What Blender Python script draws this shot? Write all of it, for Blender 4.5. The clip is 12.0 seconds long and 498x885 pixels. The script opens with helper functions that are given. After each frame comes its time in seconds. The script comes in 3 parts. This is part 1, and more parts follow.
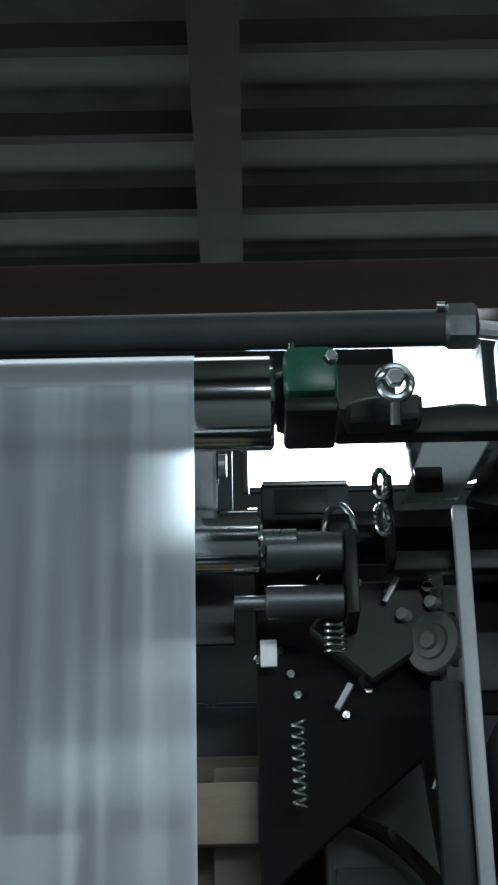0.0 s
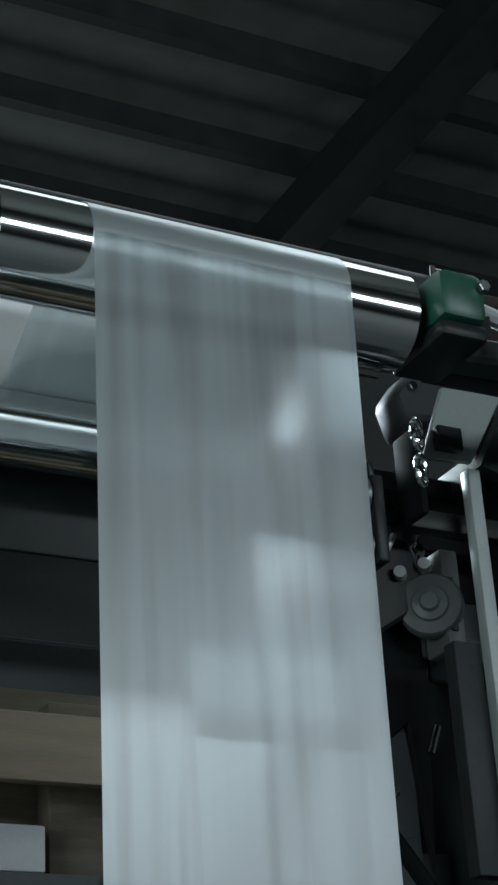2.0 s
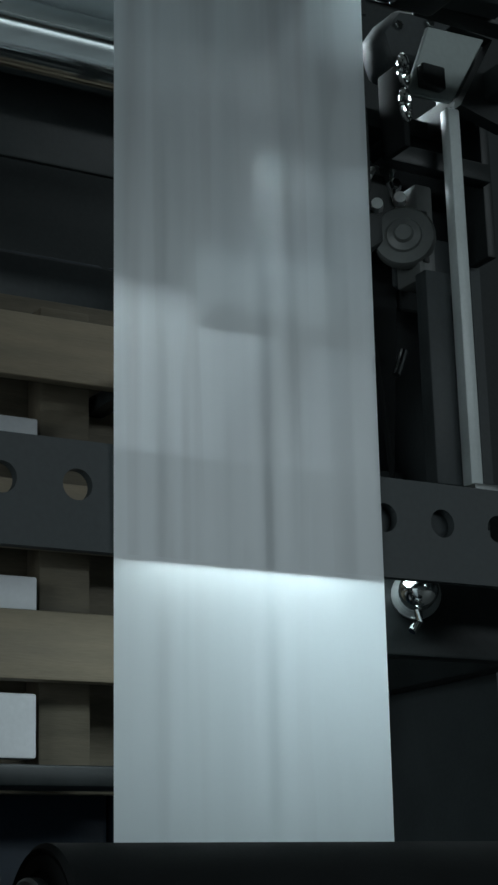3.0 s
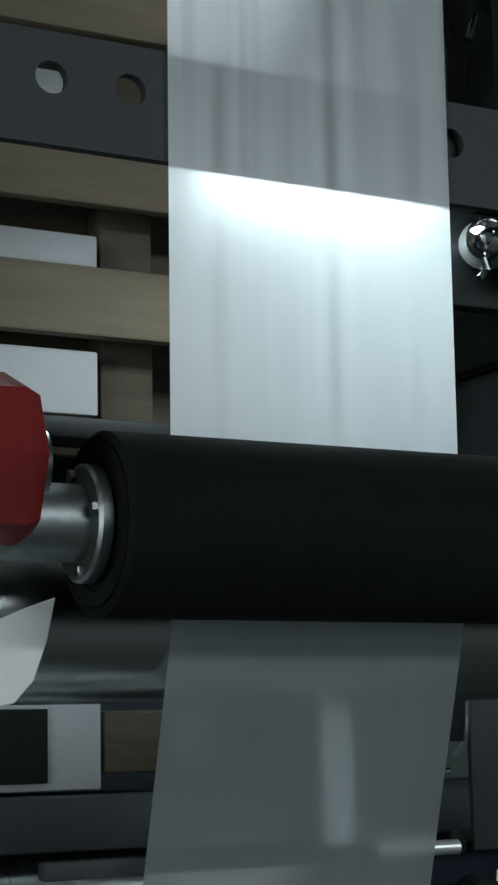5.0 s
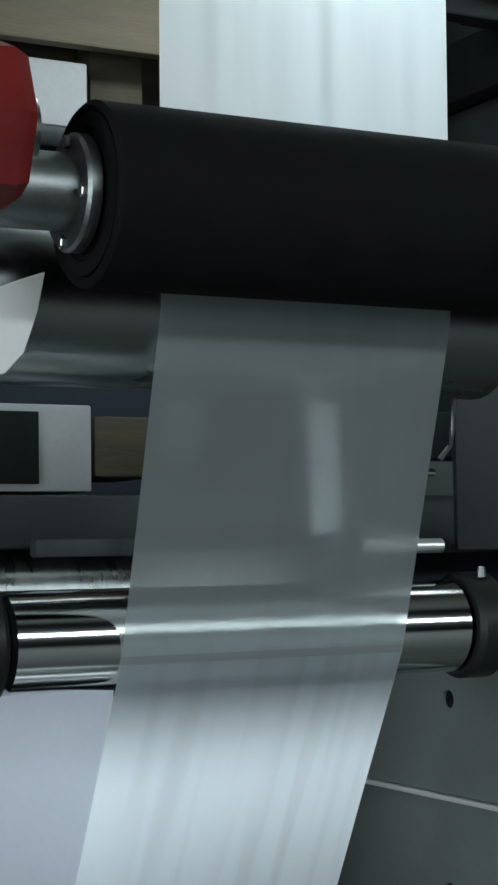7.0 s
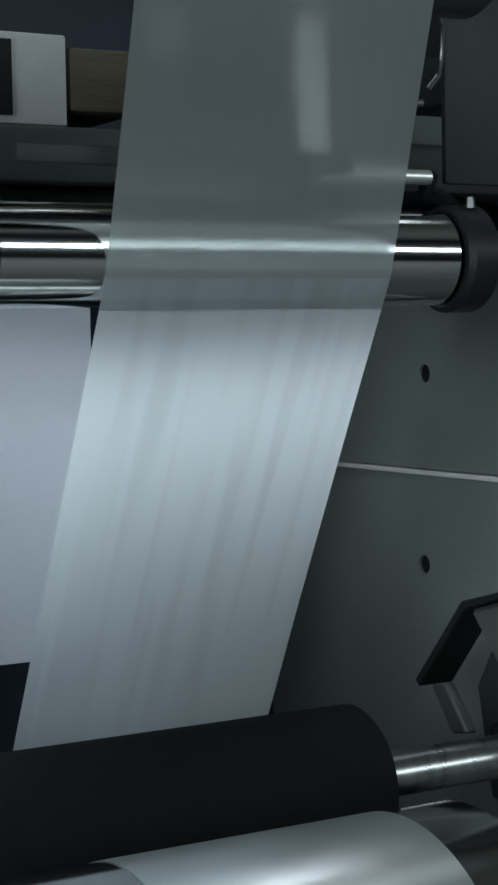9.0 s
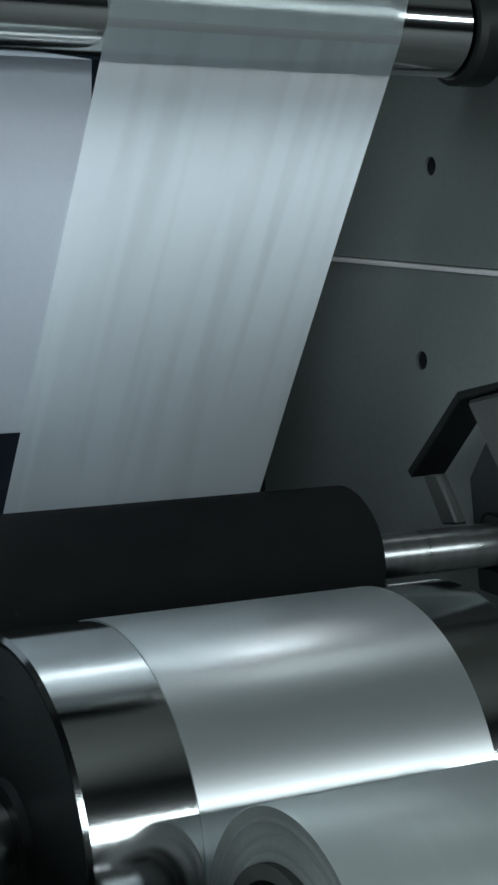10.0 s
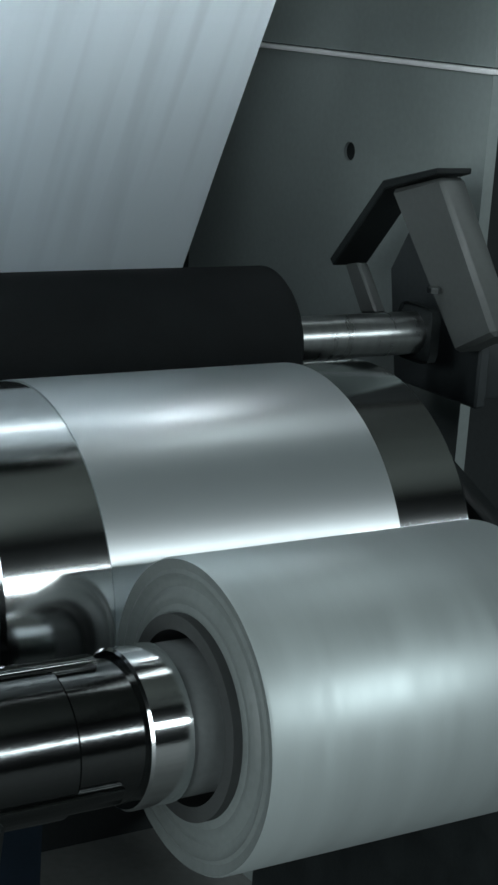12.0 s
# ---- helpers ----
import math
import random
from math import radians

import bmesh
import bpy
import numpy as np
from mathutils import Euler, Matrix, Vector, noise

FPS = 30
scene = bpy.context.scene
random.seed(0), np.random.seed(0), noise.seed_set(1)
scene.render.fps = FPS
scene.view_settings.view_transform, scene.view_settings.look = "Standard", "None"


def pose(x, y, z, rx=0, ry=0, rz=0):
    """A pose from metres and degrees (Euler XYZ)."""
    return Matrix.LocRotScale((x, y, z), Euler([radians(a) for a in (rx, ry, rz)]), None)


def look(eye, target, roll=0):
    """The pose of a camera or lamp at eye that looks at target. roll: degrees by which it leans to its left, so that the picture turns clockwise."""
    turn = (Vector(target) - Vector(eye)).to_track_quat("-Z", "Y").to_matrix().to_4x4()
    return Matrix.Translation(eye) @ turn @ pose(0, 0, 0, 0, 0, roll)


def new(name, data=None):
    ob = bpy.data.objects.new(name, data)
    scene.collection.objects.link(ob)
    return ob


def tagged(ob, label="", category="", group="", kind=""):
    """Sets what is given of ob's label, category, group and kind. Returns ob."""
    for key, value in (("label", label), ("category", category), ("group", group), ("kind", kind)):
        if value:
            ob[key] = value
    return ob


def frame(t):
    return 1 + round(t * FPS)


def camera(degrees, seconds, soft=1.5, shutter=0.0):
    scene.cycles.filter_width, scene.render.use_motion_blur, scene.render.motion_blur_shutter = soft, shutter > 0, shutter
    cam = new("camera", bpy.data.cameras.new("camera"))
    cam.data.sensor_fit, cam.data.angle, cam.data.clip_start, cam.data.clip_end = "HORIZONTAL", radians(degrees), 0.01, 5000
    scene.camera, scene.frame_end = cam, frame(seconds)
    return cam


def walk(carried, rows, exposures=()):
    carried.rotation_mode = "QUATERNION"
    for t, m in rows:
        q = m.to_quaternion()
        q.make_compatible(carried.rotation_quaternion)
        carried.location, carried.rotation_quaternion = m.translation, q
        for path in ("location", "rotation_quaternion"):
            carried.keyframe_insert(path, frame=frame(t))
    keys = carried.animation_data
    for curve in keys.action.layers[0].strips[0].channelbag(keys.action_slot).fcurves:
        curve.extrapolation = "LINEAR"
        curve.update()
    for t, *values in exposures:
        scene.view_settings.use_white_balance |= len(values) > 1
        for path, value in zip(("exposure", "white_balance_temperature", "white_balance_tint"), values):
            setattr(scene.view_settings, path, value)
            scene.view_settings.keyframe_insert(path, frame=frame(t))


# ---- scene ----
cam = camera(16.40, 12.0, soft=2.6)
PATH = [
    (0.0, look((0.2605, -1.4998, 1.5785), (0.2644, -0.5908, 1.9954), -1.25)),
    (0.5, look((0.0439, -1.5003, 1.5729), (0.1803, -0.5940, 1.9730), -1.57)),
    (1.0, look((-0.1503, -1.3444, 1.5539), (0.1012, -0.4651, 1.9584), -2.42)),
    (1.5, look((-0.2660, -1.1918, 1.5574), (0.0739, -0.3676, 2.0104), -3.04)),
    (2.0, look((-0.4196, -1.1799, 1.5315), (0.0057, -0.3874, 1.9687), -3.66)),
    (2.5, look((-0.5070, -1.2088, 1.4890), (-0.0246, -0.4053, 1.8377), -3.00)),
    (4.5, look((-0.4549, -1.1428, 1.3501), (0.0324, -0.2889, 1.5328), -0.88)),
    (5.0, look((-0.4589, -1.1501, 1.3175), (-0.0020, -0.2766, 1.4855), -1.24)),
    (5.5, look((-0.4655, -1.1563, 1.2942), (-0.0083, -0.2760, 1.4205), -0.58)),
    (6.0, look((-0.4561, -1.1649, 1.2570), (-0.0054, -0.2806, 1.3787), -0.85)),
    (6.5, look((-0.4561, -1.1610, 1.2438), (0.0045, -0.2782, 1.3364), -1.19)),
    (8.5, look((-0.4657, -1.1059, 1.1489), (0.0087, -0.2256, 1.1395), 0.23)),
    (9.0, look((-0.4675, -1.1055, 1.1150), (0.0227, -0.2358, 1.0571), -1.10)),
    (9.5, look((-0.4699, -1.1012, 1.0961), (0.0192, -0.2365, 0.9818), 0.61)),
    (10.0, look((-0.4622, -1.1007, 1.0651), (0.0234, -0.2396, 0.9146), 0.89)),
    (10.5, look((-0.4686, -1.1056, 1.0644), (0.0185, -0.2558, 0.8629), 1.24)),
    (11.0, look((-0.4625, -1.1005, 1.0533), (0.0284, -0.2537, 0.8488), 1.41)),
    (11.3, look((-0.4726, -1.1034, 1.0523), (0.0342, -0.2681, 0.8392), 2.75)),
    (11.5, look((-0.4726, -1.1176, 1.0574), (0.0349, -0.2873, 0.8270), 3.15)),
    (12.0, look((-0.4714, -1.1185, 1.0371), (0.0470, -0.3014, 0.7847), 3.96)),
]

walk(cam, PATH, exposures=[
    (0.0, 0.24, 6150, 11), (0.5, -0.20, 6150, 11), (1.0, -0.66, 6150, 11), (1.5, -0.22, 6250, 9), (2.0, 0.04, 6300, 8), (2.5, -0.24, 6350, 8),
    (4.5, -0.56, 6350, 9), (5.0, -0.08, 6500, 10), (5.5, 0.24, 6500, 10), (6.0, 0.38, 6600, 10), (6.5, 0.32, 6600, 10), (8.5, 0.0, 6500, 10),
    (9.0, -0.02, 6500, 10), (9.5, 0.04, 6500, 10), (10.5, 0.10, 6500, 9), (11.0, 0.14, 6500, 9), (12.0, 0.24, 6500, 9)])

# ---------------------------------------------------------------- light
world = bpy.data.worlds.new("hall_daylight")
scene.world = world
world.use_nodes = True
wn = world.node_tree
sky = wn.nodes.new("ShaderNodeTexSky")
sky.sky_type = "NISHITA"
sky.sun_disc = False
sky.sun_elevation = radians(40)
sky.sun_rotation = radians(200)
wn.links.new(sky.outputs[0], wn.nodes["Background"].inputs[0])
wn.nodes["Background"].inputs[1].default_value = 0.10
scene.view_settings.exposure = 0.0


def area(name, m, sx, sy, watts, colour=(0.86, 0.97, 1.0)):
    data = bpy.data.lights.new(name, "AREA")
    data.shape, data.size, data.size_y, data.energy, data.color = "RECTANGLE", sx, sy, watts, colour
    ob = new(name, data)
    ob.matrix_world = m
    return ob


ROOF_Z = 8.0
LAMP_Z = 4.2
TUBES = ((1.65, 1.3, 0.30, 0.10, 3), (1.65, 1.3, 0.30, 0.45, 3), (-0.6, 4.0, 0.80, 0.80, 15))        # x, length, width, y and watts of the hung lamps; the last, wide one is added to back-light the film
for tx, tl, tb, ty, tw in TUBES:
    area("tube_lamp", pose(tx, ty, LAMP_Z - 0.045), tl, tb, tw)
FAR_FILL = (-4.0, 6.0, 4.4, 5.9)                   # opening added out of view in the far north wall, to light the ceiling: x and z
area("ceiling_fill", pose(1.0, 11.95, 5.15, -90, 0, 0), 10.0, 1.5, 64)
BACK_LIGHT = (0.26, 0.60, 2.475, 2.700)             # opening in the partition wall: x and z
area("back_daylight", pose(0.43, 0.80, 2.5875, -90, 0, 0), 0.34, 0.225, 23, (0.80, 0.96, 1.0))
WINDOW = (0.6, 7.4, 3.25, 3.90)      # long window in the south wall: x and z
area("window_daylight", pose(4.0, -7.75, 3.575, 90, 0, 0), 6.8, 0.65, 250)
DOOR = (-6.2, -2.2, 3.4)             # doorway added out of view in the west wall, for light from the front: y from, y to, height
area("front_fill", pose(-6.95, -4.2, 1.75, 90, 0, -90), 4.0, 3.3, 260)
# strip lamps inside the machine: one added under the drilled bar to back-light the film, one under the cross beam
area("film_backlight", pose(0.192, -0.050, 1.742, 0), 0.20, 0.09, 0.95, (0.82, 0.97, 1.0))
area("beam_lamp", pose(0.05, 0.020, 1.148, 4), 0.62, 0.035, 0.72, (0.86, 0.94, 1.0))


# ---------------------------------------------------------------- materials
def material(name, colour, rough=0.5, metal=0.0, vary=0.25, scale=18.0, bump=0.05, fine=220.0, coat=0.0, stretch=(1, 1, 1)):
    """A painted or bare surface: colour broken at two scales, with fine relief."""
    m = bpy.data.materials.new(name)
    m.use_nodes = True
    nt = m.node_tree
    n, l = nt.nodes, nt.links
    b = n["Principled BSDF"]
    co = n.new("ShaderNodeTexCoord")
    mp = n.new("ShaderNodeMapping")
    mp.inputs["Scale"].default_value = stretch
    l.new(co.outputs["Object"], mp.inputs[0])
    n1, n2 = n.new("ShaderNodeTexNoise"), n.new("ShaderNodeTexNoise")
    n1.inputs["Scale"].default_value, n1.inputs["Detail"].default_value = scale, 5
    n2.inputs["Scale"].default_value, n2.inputs["Detail"].default_value = fine, 3
    for q in (n1, n2):
        l.new(mp.outputs[0], q.inputs["Vector"])
    mix = n.new("ShaderNodeMix")
    mix.data_type = "RGBA"
    dark = tuple(c * (1 - vary) for c in colour)
    light = tuple(min(1, c * (1 + vary)) for c in colour)
    mix.inputs[6].default_value, mix.inputs[7].default_value = (*dark, 1), (*light, 1)
    add = n.new("ShaderNodeMath")
    add.operation = "MULTIPLY_ADD"
    l.new(n2.outputs[0], add.inputs[0])
    add.inputs[1].default_value = 0.35
    l.new(n1.outputs[0], add.inputs[2])
    sub = n.new("ShaderNodeMapRange")
    sub.inputs[1].default_value, sub.inputs[2].default_value = 0.42, 0.95
    l.new(add.outputs[0], sub.inputs[0])
    l.new(sub.outputs[0], mix.inputs[0])
    l.new(mix.outputs[2], b.inputs["Base Color"])
    rr = n.new("ShaderNodeMapRange")
    rr.inputs[3].default_value, rr.inputs[4].default_value = max(0.02, rough * 0.8), min(1, rough * 1.25)
    l.new(n1.outputs[0], rr.inputs[0])
    l.new(rr.outputs[0], b.inputs["Roughness"])
    b.inputs["Metallic"].default_value = metal
    b.inputs["Coat Weight"].default_value = coat
    if bump:
        bp = n.new("ShaderNodeBump")
        bp.inputs["Strength"].default_value, bp.inputs["Distance"].default_value = bump, 0.002
        l.new(n2.outputs[0], bp.inputs["Height"])
        l.new(bp.outputs[0], b.inputs["Normal"])
    return m


def film_material(name, clear, milk, gloss, rough, streak=0.3, ripple=0.25, blur=0.9, spread=0.45, ior=1.12):
    """Thin milky polythene: part see-through, part scattering, with gloss and lengthwise streaks (x is across the web)."""
    m = bpy.data.materials.new(name)
    m.use_nodes = True
    nt = m.node_tree
    n, l = nt.nodes, nt.links
    n.remove(n["Principled BSDF"])
    out = n["Material Output"]
    co = n.new("ShaderNodeTexCoord")
    mp = n.new("ShaderNodeMapping")
    mp.inputs["Scale"].default_value = (48, 1.0, 2.0)
    l.new(co.outputs["Object"], mp.inputs[0])
    ns = n.new("ShaderNodeTexNoise")
    ns.inputs["Scale"].default_value, ns.inputs["Detail"].default_value = 1.0, 1.6
    l.new(mp.outputs[0], ns.inputs["Vector"])
    ramp = n.new("ShaderNodeMapRange")
    ramp.inputs[1].default_value, ramp.inputs[2].default_value = 0.34, 0.52
    l.new(ns.outputs[0], ramp.inputs[0])
    broad, patchy, fold = n.new("ShaderNodeMapping"), n.new("ShaderNodeTexNoise"), n.new("ShaderNodeMath")
    broad.inputs["Scale"].default_value = (11, 1.0, 3.4)
    l.new(co.outputs["Object"], broad.inputs[0])
    l.new(broad.outputs[0], patchy.inputs["Vector"])
    patchy.inputs["Scale"].default_value, patchy.inputs["Detail"].default_value = 1.0, 2
    where = n.new("ShaderNodeMapRange")
    where.inputs[1].default_value, where.inputs[2].default_value = 0.38, 0.62
    l.new(patchy.outputs[0], where.inputs[0])
    fold.operation = "MAXIMUM"
    l.new(ramp.outputs[0], fold.inputs[0])
    l.new(where.outputs[0], fold.inputs[1])
    col = n.new("ShaderNodeMix")
    col.data_type = "RGBA"
    col.inputs[6].default_value = (*(c * (1 - streak) for c in milk), 1)
    col.inputs[7].default_value = (*milk, 1)
    l.new(fold.outputs[0], col.inputs[0])
    dif, tra, thin, haze, glo = (n.new("ShaderNodeBsdf" + k) for k in ("Diffuse", "Translucent", "Transparent", "Refraction", "Glossy"))
    l.new(col.outputs[2], dif.inputs[0])
    l.new(col.outputs[2], tra.inputs[0])
    thin.inputs[0].default_value = haze.inputs[0].default_value = (0.92, 0.96, 0.96, 1)
    haze.inputs["Roughness"].default_value, haze.inputs["IOR"].default_value = spread, ior
    see = n.new("ShaderNodeMixShader")
    see.inputs[0].default_value = blur
    l.new(thin.outputs[0], see.inputs[1])
    l.new(haze.outputs[0], see.inputs[2])
    glo.inputs["Color"].default_value = (0.95, 0.98, 1, 1)
    glo.inputs["Roughness"].default_value = rough
    bp = n.new("ShaderNodeBump")
    bp.inputs["Strength"].default_value, bp.inputs["Distance"].default_value = ripple, 0.0012
    l.new(ns.outputs[0], bp.inputs["Height"])
    for q in (dif, glo):
        l.new(bp.outputs[0], q.inputs["Normal"])
    m1, m2, m3 = (n.new("ShaderNodeMixShader") for _ in range(3))
    m1.inputs[0].default_value = 0.74
    l.new(dif.outputs[0], m1.inputs[1])
    l.new(tra.outputs[0], m1.inputs[2])
    m2.inputs[0].default_value = clear
    l.new(m1.outputs[0], m2.inputs[1])
    l.new(see.outputs[0], m2.inputs[2])
    m3.inputs[0].default_value = gloss
    l.new(m2.outputs[0], m3.inputs[1])
    l.new(glo.outputs[0], m3.inputs[2])
    l.new(m3.outputs[0], out.inputs[0])
    return m


CHROME = material("chrome_plate", (0.62, 0.64, 0.64), 0.10, 1.0, 0.08, 8, 0.02, 300, stretch=(1, 6, 6))
STEEL = material("turned_steel", (0.36, 0.38, 0.38), 0.28, 1.0, 0.2, 14, 0.05, 400, stretch=(6, 1, 1))
DULL_STEEL = material("dull_steel", (0.22, 0.24, 0.24), 0.42, 1.0, 0.3, 20, 0.08)
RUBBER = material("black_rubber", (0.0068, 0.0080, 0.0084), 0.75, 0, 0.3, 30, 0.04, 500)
BLACK = material("black_paint", (0.016, 0.019, 0.0195), 0.42, 0, 0.35, 22, 0.06)
DARK = material("dark_grey_paint", (0.034, 0.040, 0.042), 0.5, 0, 0.25, 12, 0.05)
ARM = material("grey_arm_paint", (0.080, 0.088, 0.086), 0.45, 0, 0.2, 10, 0.05)
PLATE = material("grey_green_paint", (0.23, 0.265, 0.26), 0.42, 0, 0.16, 5, 0.04, 160)
PALE_PAINT = material("pale_grey_paint", (0.42, 0.46, 0.46), 0.4, 0, 0.15, 12, 0.04)
GREEN = material("green_paint", (0.014, 0.075, 0.048), 0.38, 0, 0.3, 24, 0.06)
RED = material("red_paint", (0.21, 0.013, 0.013), 0.30, 0, 0.25, 24, 0.03, coat=0.4)
WOOD = material("bare_timber", (0.20, 0.165, 0.115), 0.7, 0, 0.25, 9, 0.2, 120, stretch=(0.6, 6, 6))
WHITE = material("white_paint", (0.78, 0.79, 0.80), 0.45, 0, 0.06, 10, 0.03)
NAVY = material("navy_paint", (0.011, 0.019, 0.030), 0.5, 0, 0.3, 16, 0.05)
BROWN = material("dark_stained_timber", (0.095, 0.082, 0.060), 0.6, 0, 0.35, 9, 0.15, 120, stretch=(0.6, 6, 6))
PURLIN = material("grey_primer", (0.030, 0.034, 0.033), 0.6, 0, 0.25, 6, 0.04)
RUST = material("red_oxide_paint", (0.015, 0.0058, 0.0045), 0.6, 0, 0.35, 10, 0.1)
ROOFING = material("roof_sheet", (0.19, 0.205, 0.19), 0.6, 0.1, 0.25, 3, 0.05)
WALLING = material("wall_sheet", (0.022, 0.026, 0.027), 0.6, 0, 0.3, 3, 0.05)
CONCRETE = material("concrete_floor", (0.16, 0.17, 0.165), 0.6, 0, 0.3, 4, 0.1, 90)
DARK_CHROME = material("blackened_steel", (0.10, 0.105, 0.105), 0.14, 1.0, 0.15, 14, 0.03, 300)
FILM = film_material("milky_film_slack", 0.35, (0.728, 0.814, 0.854), 0.08, 0.34, 0.38, 0.2, 1.0, 0.95, 1.20)
LOWER_FILM = film_material("milky_film_hanging", 0.30, (0.728, 0.814, 0.854), 0.08, 0.34, 0.20, 0.15, 1.0, 0.95, 1.20)
NIP_FILM = film_material("milky_film_over_nip", 0.29, (0.728, 0.814, 0.854), 0.08, 0.34, 0.10, 0.12, 1.0, 0.95, 1.20)
TAUT_FILM = film_material("milky_film_taut", 0.50, (0.72, 0.82, 0.845), 0.16, 0.40, 0.14, 0.08, 0.97, 0.85)
WRAP_FILM = film_material("milky_film_on_metal", 0.52, (0.72, 0.82, 0.845), 0.56, 0.34, 0.03, 0.02, 0.0)
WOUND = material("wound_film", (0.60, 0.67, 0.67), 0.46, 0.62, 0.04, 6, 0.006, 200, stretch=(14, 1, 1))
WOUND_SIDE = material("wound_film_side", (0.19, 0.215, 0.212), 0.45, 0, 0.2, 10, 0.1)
WOUND.node_tree.nodes["Principled BSDF"].inputs["Specular IOR Level"].default_value = 1.0
BOARD = material("off_white_board", (0.50, 0.51, 0.53), 0.5, 0, 0.12, 14, 0.05)
NIP_STEEL = material("ground_steel", (0.26, 0.28, 0.28), 0.26, 1.0, 0.06, 6, 0.02, 300)
SHEET = material("pale_sheet", (0.47, 0.52, 0.58), 0.4, 0, 0.06, 6, 0.03)
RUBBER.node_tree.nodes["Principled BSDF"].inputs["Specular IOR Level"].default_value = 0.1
for dull in (BLACK, RUST, WALLING, NAVY, BROWN, DARK):
    dull.node_tree.nodes["Principled BSDF"].inputs["Specular IOR Level"].default_value = 0.2
BRIGHT = material("bright_zinc", (0.75, 0.77, 0.77), 0.36, 0.8, 0.1, 20, 0.03)
SMOKED_STEEL = material("smoked_steel", (0.13, 0.14, 0.14), 0.42, 0.9, 0.2, 14, 0.05)
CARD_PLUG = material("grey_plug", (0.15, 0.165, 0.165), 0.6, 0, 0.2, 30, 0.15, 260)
CARD = material("gap_dark_core", (0.05, 0.055, 0.055), 0.8, 0, 0.2, 30, 0.1)


# ---------------------------------------------------------------- mesh helpers
def part(name, bm, mat, parent=None, label="", smooth=True):
    """One mesh object out of a bmesh, under its thing."""
    me = bpy.data.meshes.new(name)
    bm.normal_update()
    bm.to_mesh(me)
    bm.free()
    for p in me.polygons:
        p.use_smooth = smooth
    me.materials.append(mat)
    if smooth:
        me.set_sharp_from_angle(angle=radians(35))
    ob = new(name, me)
    if parent:
        ob.parent = parent
    return tagged(ob, label)


def thing(name, x, y, z, label, category, group="", kind=""):
    ob = new(name)
    ob.empty_display_size = 0.02
    ob.matrix_world = pose(x, y, z)
    return tagged(ob, label, category, group, kind)


def lathe(profile, seg=64, bm=None, closed=False):
    """Turn (x, radius) pairs round the x axis."""
    bm = bm or bmesh.new()
    rings = []
    for x, r in profile:
        if r <= 1e-6:
            rings.append([bm.verts.new((x, 0, 0))])
        else:
            rings.append([bm.verts.new((x, r * math.cos(2 * math.pi * i / seg), r * math.sin(2 * math.pi * i / seg))) for i in range(seg)])
    pairs = list(zip(rings, rings[1:])) + ([(rings[-1], rings[0])] if closed else [])
    for a, b in pairs:
        for i in range(seg):
            j = (i + 1) % seg
            if len(a) == 1 and len(b) > 1:
                bm.faces.new((a[0], b[j], b[i]))
            elif len(b) == 1 and len(a) > 1:
                bm.faces.new((a[i], a[j], b[0]))
            elif len(a) > 1:
                bm.faces.new((a[i], a[j], b[j], b[i]))
    bmesh.ops.recalc_face_normals(bm, faces=bm.faces)
    return bm


def block(x0, x1, y0, y1, z0, z1, bevel=0.0015, bm=None):
    """A box with rounded edges."""
    bm = bm or bmesh.new()
    g = bmesh.ops.create_cube(bm, size=1)
    for v in g["verts"]:
        v.co = Vector(((x0 + x1) / 2 + v.co.x * (x1 - x0), (y0 + y1) / 2 + v.co.y * (y1 - y0), (z0 + z1) / 2 + v.co.z * (z1 - z0)))
    if bevel:
        edges = {e for v in g["verts"] for e in v.link_edges}
        bmesh.ops.bevel(bm, geom=list(edges), offset=bevel, segments=2, profile=0.5, affect="EDGES")
    return bm


def prism(outline, axis, a, b, bevel=0.0012):
    """An outline of two coordinates pushed along an axis from a to b."""
    bm = bmesh.new()
    at = {"x": lambda u, v, w: (w, u, v), "y": lambda u, v, w: (u, w, v), "z": lambda u, v, w: (u, v, w)}[axis]
    lo = [bm.verts.new(at(u, v, a)) for u, v in outline]
    hi = [bm.verts.new(at(u, v, b)) for u, v in outline]
    bm.faces.new(lo)
    bm.faces.new(hi[::-1])
    for i in range(len(lo)):
        j = (i + 1) % len(lo)
        bm.faces.new((lo[i], hi[i], hi[j], lo[j]))
    bmesh.ops.recalc_face_normals(bm, faces=bm.faces)
    if bevel:
        bmesh.ops.bevel(bm, geom=bm.edges[:], offset=bevel, segments=1, affect="EDGES")
    return bm


